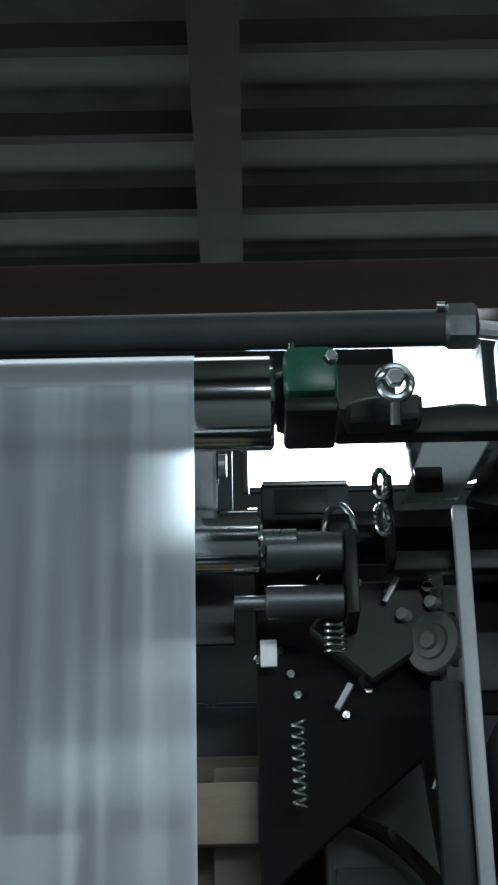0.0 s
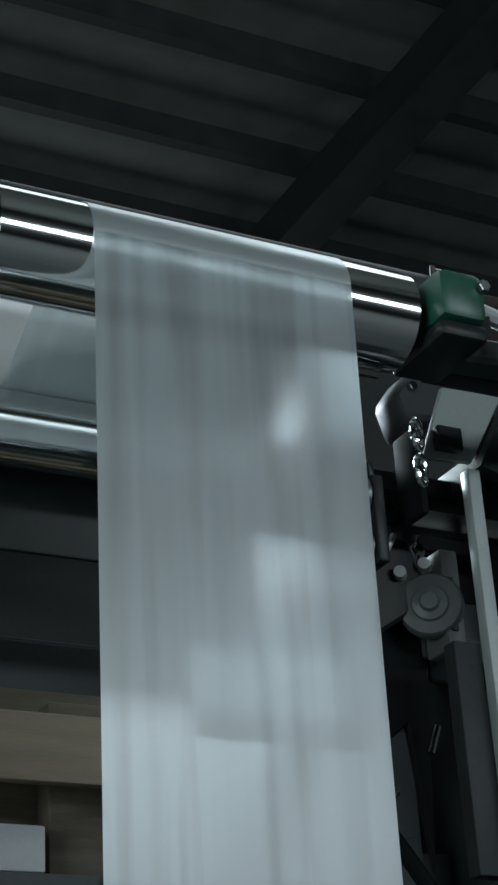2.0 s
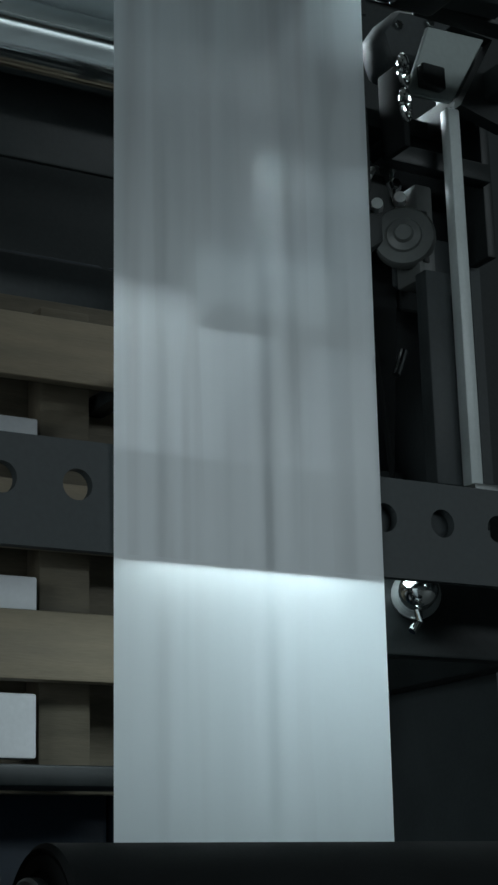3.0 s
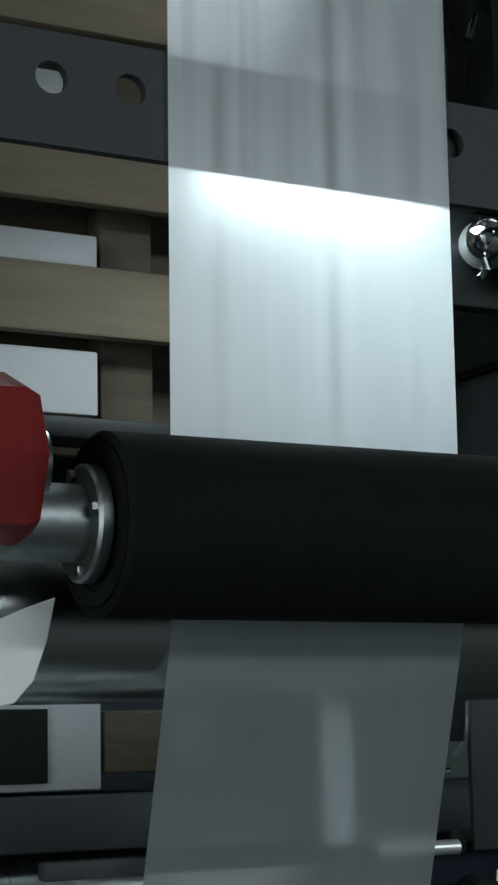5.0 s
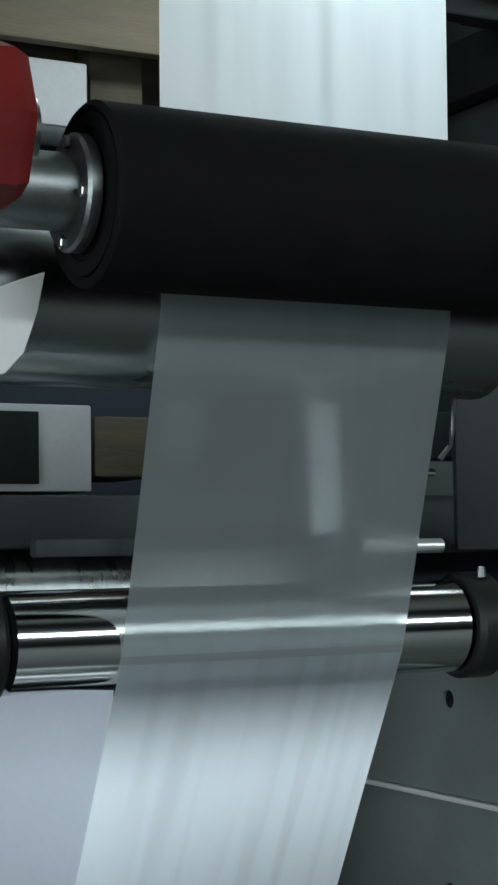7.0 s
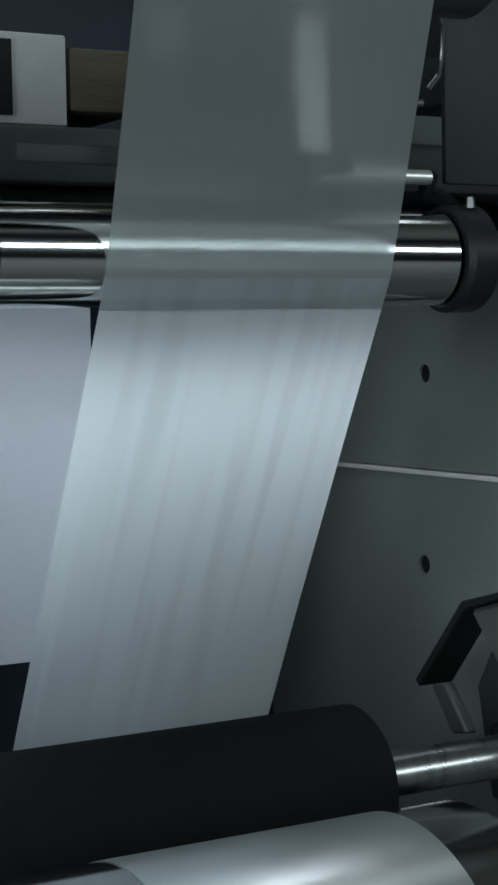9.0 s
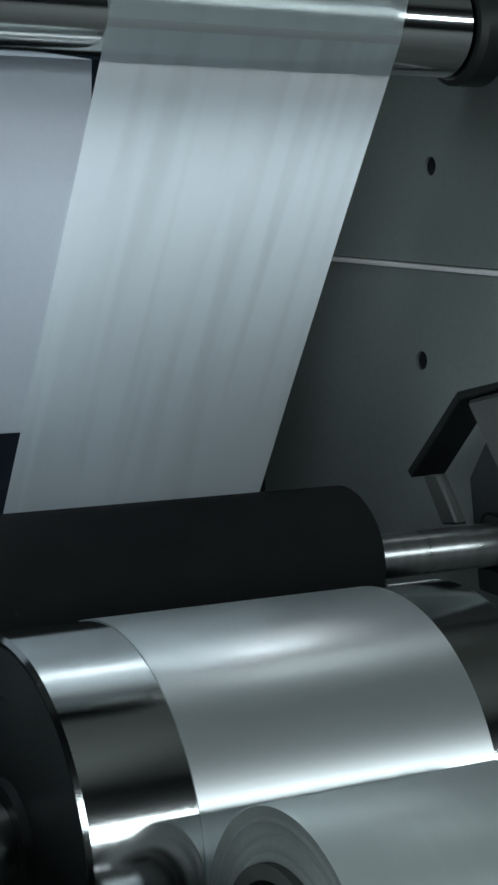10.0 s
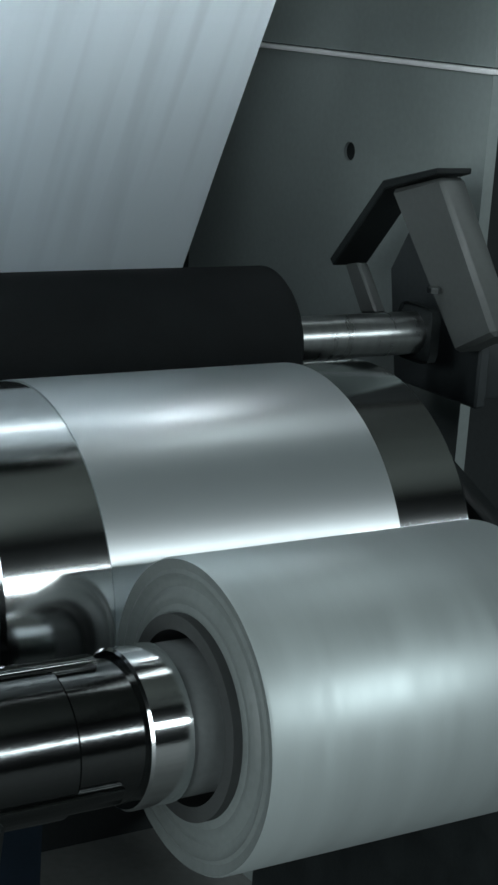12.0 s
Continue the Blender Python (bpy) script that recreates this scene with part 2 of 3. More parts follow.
def holed_plate(axis, cells, v0, v1, w0, w1, seg=24):
    """A plate made of cells (u0, u1, hole u, hole v, hole radius or 0), each with its hole cut through."""
    bm = bmesh.new()
    at = {"x": lambda u, v, w: (w, u, v), "y": lambda u, v, w: (u, w, v)}[axis]
    for u0, u1, hu, hv, r in cells:
        if not r:
            hu, hv, r = (u0 + u1) / 2, (v0 + v1) / 2, 1e-4
        turns = sorted([2 * math.pi * i / seg for i in range(seg)] + [math.atan2(v - hv, u - hu) % (2 * math.pi) for u in (u0, u1) for v in (v0, v1)])
        rings = []
        for w in (w0, w1):
            inner, outer = [], []
            for a in turns:
                c, s = math.cos(a), math.sin(a)
                inner.append(bm.verts.new(at(hu + r * c, hv + r * s, w)))
                k = min(((u1 if c > 0 else u0) - hu) / c if abs(c) > 1e-9 else 1e9, ((v1 if s > 0 else v0) - hv) / s if abs(s) > 1e-9 else 1e9)
                outer.append(bm.verts.new(at(hu + k * c, hv + k * s, w)))
            rings.append((inner, outer))
        (i0, o0), (i1, o1) = rings
        n = len(turns)
        for i in range(n):
            j = (i + 1) % n
            bm.faces.new((i0[i], i0[j], o0[j], o0[i]))
            bm.faces.new((i1[i], o1[i], o1[j], i1[j]))
            bm.faces.new((i0[i], i1[i], i1[j], i0[j]))
            mid = (o0[i].co + o0[j].co) / 2
            u = mid.y if axis == "x" else mid.x
            inside = any(abs(u - e) < 1e-6 for e in (u0, u1)) and any(abs(u - e) < 1e-6 for c in cells if c[0] != u0 for e in c[:2])
            if not inside:
                bm.faces.new((o0[i], o0[j], o1[j], o1[i]))
    bmesh.ops.remove_doubles(bm, verts=bm.verts, dist=2e-5)
    bmesh.ops.recalc_face_normals(bm, faces=bm.faces)
    return bm


def tube(points, r, seg=10):
    """A round bar bent along points."""
    bm = bmesh.new()
    pts = [Vector(p) for p in points]
    rings = []
    for i, p in enumerate(pts):
        d = (pts[min(i + 1, len(pts) - 1)] - pts[max(i - 1, 0)]).normalized()
        s = d.cross(Vector((0.13, 0.2, 0.97))).normalized()
        q = d.cross(s)
        rings.append([bm.verts.new(p + r * (math.cos(2 * math.pi * k / seg) * s + math.sin(2 * math.pi * k / seg) * q)) for k in range(seg)])
    for a, b in zip(rings, rings[1:]):
        for i in range(seg):
            bm.faces.new((a[i], a[(i + 1) % seg], b[(i + 1) % seg], b[i]))
    bm.faces.new(rings[0][::-1])
    bm.faces.new(rings[-1])
    bmesh.ops.recalc_face_normals(bm, faces=bm.faces)
    return bm


def hexbolt(parent, x, y, z, axis, size=0.008, mat=None, name="bolt"):
    bm = lathe([(0, 0), (0, size * 0.95), (size * 0.65, size * 0.95), (size * 0.8, size * 0.8), (size * 0.8, 0)], 6)
    ob = part(name, bm, mat or STEEL, parent)
    ob.matrix_local = pose(x, y, z, *{"x": (0, 0, 180), "y": (0, 0, -90), "z": (0, -90, 0)}[axis])
    return ob


# ---------------------------------------------------------------- the web's rollers: y, z, radius
WEB = 0.22                       # width of the film, from x = 0
TOP = (-0.1336, 2.2428, 0.0421)
NIP = (-0.2174, 1.4423, 0.0551)
BACK_NIP = (-0.1070, 1.3960, 0.0556)
IDLER = (-0.0611, 1.1739, 0.0344)
PRESS = (0.0491, 0.7620, 0.0612)
DRUM = (-0.0998, 0.6365, 0.1386)
ROLL = (-0.3280, 0.6321, 0.0922)
REAR = (0.040, 2.180, 0.032)
LOW_REAR = (0.120, 1.200, 0.034)
GUIDE = (0.036, 2.2580, 0.0435)
turning = []                     # things that turn about x, and their radius with sign


def roller(name, c, x0, x1, mat, label, journal=0.012, reach=0.035, left=None, axle=None, group="rollers of the machine", cap=STEEL, sign=1):
    y, z, r = c
    ob = thing(name, 0, y, z, label, "roller", group)
    b = min(0.003, r * 0.08)
    part("shell", lathe([(x0 + b, r - b * 2.2), (x0, r - b * 1.2), (x0, r - b), (x0 + b, r), (x1 - b, r), (x1, r - b), (x1, r - b * 1.2), (x1 - b, r - b * 2.2)], 96), mat, ob)
    for s, xe in ((-1, x0), (1, x1)):
        end = part("end_cap", lathe([(xe - s * 0.004, 0), (xe - s * 0.004, r - 2.3 * b), (xe - s * 0.001, r - 2.3 * b), (xe - s * 0.001, r * 0.72), (xe - s * 0.003, r * 0.7), (xe - s * 0.003, journal * 1.5), (xe + s * 0.002, journal * 1.4), (xe + s * 0.002, 0)], 64), cap, ob)
        q = left if left and s < 0 else reach
        part("journal", lathe([(xe, journal), (xe + s * (q - 0.001), journal), (xe + s * q, journal * 0.9), (xe + s * q, 0)], 32), axle or STEEL, end)
    turning.append((ob, sign * r))
    return ob


# ---------------------------------------------------------------- the hall
def hall():
    floor = part("floor", block(-7, 9, -8, 12, -0.2, 0.0, 0), CONCRETE)
    tagged(floor, "worn grey concrete factory floor", "floor", kind="structure")
    tagged(part("wall_east", block(9, 9.2, -8, 12, 0, 8.2, 0), WALLING), "dark sheet metal hall wall", "wall", kind="structure")
    fx0, fx1, fz0, fz1 = FAR_FILL
    bm = bmesh.new()
    for a in ((-7, fx0, 0, 8.2), (fx1, 9, 0, 8.2), (fx0, fx1, 0, fz0), (fx0, fx1, fz1, 8.2)):
        block(a[0], a[1], 12, 12.2, a[2], a[3], 0, bm)
    tagged(part("wall_far_north", bm, WALLING), "dark sheet metal hall wall with an opening added for ceiling light", "wall", kind="structure")
    bm = bmesh.new()
    for a in ((-8, DOOR[0], 0, 8.2), (DOOR[1], 12, 0, 8.2), (DOOR[0], DOOR[1], DOOR[2], 8.2)):
        block(-7.2, -7, a[0], a[1], a[2], a[3], 0, bm)
    tagged(part("wall_west", bm, WALLING), "dark sheet metal hall wall with a tall doorway added for front light", "wall", kind="structure")
    x0, x1, z0, z1 = WINDOW
    bm = bmesh.new()
    for a in ((-7, x0, 0, 8.2), (x1, 9, 0, 8.2), (x0, x1, 0, z0), (x0, x1, z1, 8.2)):
        block(a[0], a[1], -8.0, -7.8, a[2], a[3], 0, bm)
    tagged(part("wall_south", bm, WALLING), "dark sheet metal hall wall with a long window", "wall", kind="structure")
    # roof sheet with ribs, purlins and rafters
    bm = bmesh.new()
    block(-7.2, 9.2, -8.2, 12.2, ROOF_Z, ROOF_Z + 0.06, 0, bm)
    for i in range(56):
        x = -6.9 + i * 0.29
        block(x, x + 0.05, -8.0, 12.0, ROOF_Z - 0.002, ROOF_Z + 0.01, 0, bm)
    tagged(part("ceiling", bm, ROOFING, smooth=False), "dark ribbed metal roof seen from below", "roof", kind="structure")
    for i in range(-3, 7):
        y = 6.62 + i * 0.875
        p = thing("roof_purlin", 1, y, ROOF_Z - 0.036, "dark steel roof purlin under the sheeting", "beam", "roof purlins", "structure")
        part("web", block(-8, 8, -0.02, 0.02, -0.1295, 0.033, 0), PURLIN, p)
        part("flange", block(-8, 8, -0.02, 0.07, -0.142, -0.13, 0), PURLIN, p)
    for x in (0.15, 4.3, -4.2):
        p = thing("roof_rafter", x, 0, ROOF_Z - 0.178, "dark steel roof rafter", "beam", "roof rafters", "structure")
        part("web", block(-0.03, 0.03, -8, 12, -0.42, 0, 0), PURLIN, p)
        part("flange", block(-0.14, 0.14, -8, 12, -0.44, -0.42, 0), PURLIN, p)
    # low wall behind the machine with its window
    bx0, bx1, bz0, bz1 = BACK_LIGHT
    bm = bmesh.new()
    for a in ((-3, bx0, 0, 2.714), (bx0, bx1, 0, bz0), (bx1, 6, 0, 2.714), (bx0, bx1, bz1, 2.714)):
        block(a[0], a[1], 0.62, 0.70, a[2], a[3], 0, bm)
    tagged(part("wall_north", bm, WALLING), "dark partition wall behind the machine", "wall", kind="structure")
    win = thing("window_1", 0.43, 0.63, 2.5875, "bright window in the dark partition wall", "window", kind="structure")
    for a in ((-0.170, -0.162, -0.1125, 0.1125), (0.162, 0.170, -0.1125, 0.1125), (-0.1615, 0.1615, -0.1125, -0.104), (-0.1615, 0.1615, 0.104, 0.1125)):
        part("window_frame", block(a[0], a[1], -0.015, 0.05, a[2], a[3], 0.002), DARK, win)
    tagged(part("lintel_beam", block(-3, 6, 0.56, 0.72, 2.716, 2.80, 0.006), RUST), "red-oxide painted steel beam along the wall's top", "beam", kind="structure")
    day = bpy.data.materials.new("daylight")
    day.use_nodes = True
    e = day.node_tree.nodes.new("ShaderNodeEmission")
    e.inputs[0].default_value, e.inputs[1].default_value = (0.93, 0.96, 1, 1), 5.0
    day.node_tree.links.new(e.outputs[0], day.node_tree.nodes["Material Output"].inputs[0])
    tagged(part("backdrop_daylight", block(0.0, 1.1, 1.0, 1.02, 2.2, 3.0, 0), day), "overcast daylight outside the window", "sky", kind="structure")
    for tx, tl, tb, ty, tw in TUBES:
        f = thing("tube_light", tx, ty, LAMP_Z, "white light fitting hung from the roof, out of view", "lamp", "strip lights")
        part("tray", block(-tl / 2 - 0.05, tl / 2 + 0.05, -tb / 2 - 0.01, tb / 2 + 0.01, 0.0, 0.05, 0.004), WHITE, f)
        for x in (-tl * 0.4, tl * 0.4):
            part("hanger", tube([(x, 0, 0.05), (x, 0, ROOF_Z - LAMP_Z)], 0.006), BLACK, f)


# ---------------------------------------------------------------- rollers and film
def rollers():
    roller("chrome_roller", TOP, -0.075, 0.2885, CHROME, "chrome-plated guide roller at the machine's top", 0.014)
    roller("chrome_roller", IDLER, -0.0746, 0.2826, CHROME, "polished chrome idler roller under the nip", 0.012)
    roller("chrome_roller", REAR, -0.30, 0.276, CHROME, "chrome guide roller behind the top roller", 0.012)
    roller("white_roller", GUIDE, -0.46, 0.235, WHITE, "white plastic-covered guide roller behind the top roller", 0.012, 0.01, cap=BLACK)
    roller("steel_roller", LOW_REAR, -0.14, 0.30, STEEL, "dull steel roller at the machine's back", 0.012)
    roller("steel_roller", BACK_NIP, -0.20, 0.2825, NIP_STEEL, "dull steel nip roller behind the rubber one", 0.012, 0.012, sign=-1)
    n = roller("rubber_roller", NIP, -0.0746, 0.30, RUBBER, "matt black rubber-covered nip roller", 0.023, 0.045, left=0.075, axle=DULL_STEEL, cap=RUBBER, sign=-1)
    part("flange", lathe([(-0.085, 0.023), (-0.085, 0.033), (-0.083, 0.035), (-0.0765, 0.035), (-0.0765, 0.023)], 48), DULL_STEEL, n, "turned steel flange")
    for a in range(4):
        hexbolt(n, -0.085, 0.029 * math.cos(a * 1.571 + 0.5), 0.029 * math.sin(a * 1.571 + 0.5), "x", 0.0042)
    roller("rubber_roller", PRESS, -0.30, 0.2777, RUBBER, "matt black rubber press roller lying on the drum", 0.0185, 0.165, cap=RUBBER, sign=-1)
    roller("winding_drum", DRUM, -0.0745, 0.2824, CHROME, "large chrome winding drum", 0.03, 0.06, cap=DARK)


def arc(c, a0, a1, n, lift=0.0008):
    y, z, r = c
    return [(y + (r + lift) * math.cos(radians(a0 + (a1 - a0) * i / n)), z + (r + lift) * math.sin(radians(a0 + (a1 - a0) * i / n))) for i in range(n + 1)]


def film():
    """The running web: angles are turned from the way back (y) towards up (z)."""
    top, back, idler, press, drum = arc(TOP, 70, 181, 36), arc(BACK_NIP, 181, 197, 6), arc(IDLER, 197, 207, 6), arc(PRESS, 24, -139, 30), arc(DRUM, 41, 179, 44)
    f = (top[-1][1] - 1.690) / (top[-1][1] - back[0][1])
    bar = [(top[-1][0] + f * (back[0][0] - top[-1][0]), 1.690)]
    web = thing("plastic_film", 0, 0, 0, "milky translucent plastic film running tightly over the rollers", "film")
    spans = (("lead_in", [(0.094, 2.205)] + arc(REAR, 88, 108, 4, 0.0012) + top[:1], TAUT_FILM, ""),
             ("top_wrap", top, WRAP_FILM, "film bent over the top roller"),
             ("upper_span", top[-1:] + bar, FILM, "slack streaky film"),
             ("nip_span", bar + back, NIP_FILM, "smooth film between bar and nip"),
             ("middle_span", back[-1:] + idler[:1], TAUT_FILM, ""),
             ("idler_wrap", idler, WRAP_FILM, "film bent over the idler"),
             ("lower_span", idler[-1:] + press[:1], LOWER_FILM, "long streaky span"),
             ("press_wrap", press + drum[:1], TAUT_FILM, ""),
             ("drum_wrap", drum, WRAP_FILM, "film lying smooth on the drum"))
    cols = 44
    for name, run, mat, label in spans:
        dense = []
        for (y0, z0), (y1, z1) in zip(run, run[1:]):
            k = max(1, int(math.hypot(y1 - y0, z1 - z0) / 0.012))
            dense += [(y0 + (y1 - y0) * i / k, z0 + (z1 - z0) * i / k) for i in range(k)]
        dense.append(run[-1])
        bm = bmesh.new()
        rows = []
        for y, z in dense:
            row = []
            near = min(abs(math.hypot(y - c[0], z - c[1]) - c[2]) for c in (REAR, TOP, BACK_NIP, IDLER, PRESS, DRUM))
            slack = min(1.0, max(0.0, (near - 0.004) / 0.08))
            for j in range(cols + 1):
                x = WEB * j / cols
                w = 0.0013 * slack * (noise.noise((x * 52, z * 1.1, 3.1)) + 0.5 * noise.noise((x * 130, z * 1.6, 7.7)))
                row.append(bm.verts.new((x, y + w, z)))
            rows.append(row)
        for lo, hi in zip(rows, rows[1:]):
            for j in range(cols):
                bm.faces.new((lo[j], lo[j + 1], hi[j + 1], hi[j]))
        part(name, bm, mat, web, label)


def film_roll():
    y, z, r = ROLL
    ob = thing("film_roll", 0, y, z, "roll of freshly wound milky plastic film on its core", "roll")
    core = 0.060
    rng = random.Random(4)
    side = [(0.001 + rng.uniform(0, 0.0036), core + (r - 0.002 - core) * i / 12) for i in range(13)]
    part("wound_film", lathe([(0.0012, r - 0.001), (0.003, r), (WEB - 0.003, r), (WEB - 0.0012, r - 0.001)], 128), WOUND, ob)
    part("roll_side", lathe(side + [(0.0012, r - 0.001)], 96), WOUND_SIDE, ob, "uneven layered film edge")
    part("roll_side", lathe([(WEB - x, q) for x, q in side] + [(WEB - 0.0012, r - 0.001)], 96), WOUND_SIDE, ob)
    # the core's dark colour carries the shade of the gap round the plug
    part("core", lathe([(-0.004, core - 0.009), (-0.004, core), (WEB + 0.004, core), (WEB + 0.004, core - 0.009)], 96, closed=True), CARD, ob, "cardboard core, coloured dark for the shaded gap")
    turning.append((ob, r))
    sh = thing("winding_shaft", 0, y, z, "black and chrome winding shaft through the roll's core", "shaft")
    part("spindle", lathe([(-0.32, 0.0), (-0.32, 0.043), (-0.088, 0.043), (-0.086, 0.041), (0.30, 0.041), (0.302, 0.040), (0.50, 0.040), (0.50, 0)], 72), DARK_CHROME, sh)
    part("collar", lathe([(-0.046, 0.041), (-0.046, 0.0445), (-0.0445, 0.046), (-0.020, 0.046), (-0.0185, 0.0445), (-0.0185, 0.041)], 72), CHROME, sh, "chrome collar")
    part("core_plug", lathe([(-0.0184, 0.041), (-0.0184, 0.0435), (-0.012, 0.0445), (0.012, 0.0445), (0.014, 0.041)], 72), CARD_PLUG, sh, "grey ribbed plug inside the core")
    for a in range(3):
        o = part("key_strip", block(-0.30, -0.060, -0.006, 0.006, 0.040, 0.0455, 0.001), DARK_CHROME, sh, "raised strip along the shaft")
        o.matrix_local = pose(0, 0, 0, 120 * a + 52)
    turning.append((sh, r))


# ---------------------------------------------------------------- the machine's frame
def side_frame():
    sx = 0.531
    for name, z0, z1, hole, mat, label in (("side_plate", 0.04, 0.979, (0.312, 0.889), PLATE, "grey-green painted lower side plate with a bolt hole"),
                                           ("side_plate", 0.986, 1.36, (0.308, 1.0805), PLATE, "grey-green painted middle side plate with a bolt hole"),
                                           ("side_plate", 1.364, 2.08, None, DARK, "dark grey painted upper side plate")):
        ob = thing(name, sx, 0.1, z0, label, "machine frame", "side plates")
        cells = [(0.0, 0.9, 0, 0, 0)] if not hole else [(0.0, 0.9, hole[0] - 0.1, hole[1] - z0, 0.0095)]
        part("plate", holed_plate("x", cells, 0, z1 - z0, 0, 0.012, 28), mat, ob)
        if hole:
            # solid black plug gives the dark inside of the hole
            part("hole_dark", lathe([(0.003, 0), (0.003, 0.0092), (0.02, 0.0092), (0.02, 0)], 24), BLACK, ob).location = (0, hole[0] - 0.1, hole[1] - z0)
        if z0 < 0.1:
            part("lip", block(-0.005, 0.012, 0.0, 0.9, z1 - z0 + 0.0006, z1 - z0 + 0.0055, 0.001), WHITE, ob, "bright upper edge")
            part("front_post", block(-0.02, 0.03, -0.050, -0.002, 0, 0.47, 0.003), PALE_PAINT, ob, "pale grey square post")
    post = thing("upright_post", 0.4600, 0.028, 1.86, "painted steel upright with a pale edge", "post")
    part("web", block(-0.030, -0.001, 0.012, 0.030, -0.03, 0.18, 0.002), DARK, post, "dark grey web")
    part("flange", block(0.0, 0.014, 0.0, 0.014, -0.03, 0.35, 0.002), PALE_PAINT, post, "pale edge")
    part("foot", block(-0.004, 0.05, -0.01, 0.06, -0.062, -0.031, 0.003), STEEL, post, "bright steel foot")
    part("foot_arm", block(0.0, 0.0495, 0.06, 0.40, -0.06, -0.035, 0.003), DARK, post)


def hanging_parts():
    bar = thing("perforated_bar", 0, -0.1645, 1.729, "dark grey flat bar drilled with a row of holes", "bar")
    xs = [-0.19, -0.135, -0.080, -0.025, 0.028, 0.077, 0.126, 0.176, 0.226, 0.279, 0.333]
    cells = [((xs[i] + xs[i - 1]) / 2 if i else xs[0] - 0.03, (xs[i] + xs[i + 1]) / 2 if i + 1 < len(xs) else xs[-1] + 0.03, xs[i], 0.007, 0.0110) for i in range(len(xs))]
    part("bar", holed_plate("y", cells, -0.0382, 0.0381, 0, 0.008), DARK, bar)
    part("backing_strip", block(-0.006, 0.300, 0.0085, 0.0105, -0.014, 0.028, 0.0005), DARK, bar)
    part("end_bracket", block(0.363, 0.45, 0.0, 0.05, -0.03, 0.03, 0.002), DARK, bar)
    part("end_strut", block(0.44, 0.53, 0.03, 0.30, -0.02, 0.02, 0.002), DARK, bar)
    cap = thing("domed_nut", 0.3315, -0.0567, 1.7072, "chrome domed nut with a short lever", "nut")
    part("dome", lathe([(0.02, 0.016), (-0.002, 0.0165), (-0.010, 0.014), (-0.016, 0.008), (-0.018, 0.0)], 24), CHROME, cap).rotation_euler = (0, 0, radians(60))
    part("washer", lathe([(0.02, 0.0), (0.02, 0.021), (0.024, 0.021), (0.024, 0)], 24), STEEL, cap).rotation_euler = (0, 0, radians(60))
    part("lever", tube([(0.0, 0.002, -0.012), (0.002, 0.004, -0.026), (-0.006, 0.004, -0.034)], 0.0035), CHROME, cap)
    part("carrier", block(-0.02, 0.19, 0.03, 0.05, -0.05, 0.03, 0.003), BLACK, cap)
    part("carrier_arm", block(0.17, 0.195, 0.052, 0.35, -0.04, 0.02, 0.003), BLACK, cap)
    ct = thing("cross_tube", 0, 0.068, 2.423, "grey painted cross tube above the top roller", "tube")
    part("pipe", lathe([(-0.5, 0), (-0.5, 0.0195), (0.475, 0.0195), (0.475, 0)], 32), DARK, ct)
    part("end_fitting", lathe([(0.470, 0), (0.470, 0.022), (0.474, 0.026), (0.500, 0.026), (0.504, 0.022), (0.504, 0)], 8), DULL_STEEL, ct)
    part("clamp_bolt", lathe([(0.462, 0), (0.462, 0.005), (0.470, 0.005), (0.470, 0)], 12), STEEL, ct).location = (0, -0.02, 0.014)
    part("upright", block(0.531, 0.543, 0.002, 0.072, -0.3425, 0.012, 0.002), BLACK, ct)
    arm = part("tail", tube([(0.504, 0.0, -0.002), (0.62, 0.03, -0.002)], 0.010), PALE_PAINT, ct, "pale pipe end")
    # both hood sheets are added: dark background that also trims the window light
    part("hood_top", block(0.2505, 0.420, 0.032, 0.038, -0.088, -0.005, 0.002), BLACK, ct, "black sheet added under the tube to cut the window light")
    part("hood", block(-0.52, 0.250, 0.032, 0.038, -0.325, -0.005, 0.002), BLACK, ct, "black sheet added under the tube to cut the window light")
    # top roller's bearing and the beam that carries it
    g = thing("bearing_housing", 0.293, -0.150, 2.245, "green painted cast bearing housing on the top roller", "bearing", "bearing housings")
    part("housing", block(0.004, 0.050, -0.04, 0.05, -0.020, 0.027, 0.009), GREEN, g)
    part("lower_half", block(0.004, 0.050, -0.036, 0.046, -0.036, -0.0205, 0.005), BLACK, g)
    part("cap", lathe([(-0.002, 0.014), (-0.002, 0.026), (0.004, 0.028), (0.006, 0.028), (0.006, 0.014)], 32), BLACK, g).location = (0, 0.016, -0.002)
    hexbolt(g, 0.045, -0.041, 0.012, "y", 0.006)
    part("grease_nipple", lathe([(0, 0), (0, 0.0035), (0.010, 0.0025), (0.010, 0)], 12), CHROME, g).matrix_local = pose(0.012, -0.02, 0.027, 0, -90, 0)
    bm = thing("bearing_beam", 0.30, -0.12, 2.232, "dark painted beam under the top bearing", "beam")
    part("beam", block(0.0445, 0.235, 0.021, 0.045, -0.005, 0.022, 0.003), BLACK, bm)
    part("casting", prism([(0.052, -0.008), (0.052, 0.012), (0.075, 0.018), (0.12, 0.020), (0.12, -0.004)], "y", -0.012, 0.020, 0.004), DARK, bm, "dark grey casting")
    part("beam_arm", block(0.205, 0.235, 0.046, 0.45, -0.005, 0.025, 0.003), BLACK, bm)
    rb = thing("eye_bolt", 0.3925, -0.1696, 2.2423, "bright steel eye bolt on the bearing beam", "bolt")
    ring = [(0.0, 0.015 * math.cos(a * math.pi / 12), 0.015 * math.sin(a * math.pi / 12)) for a in range(25)]
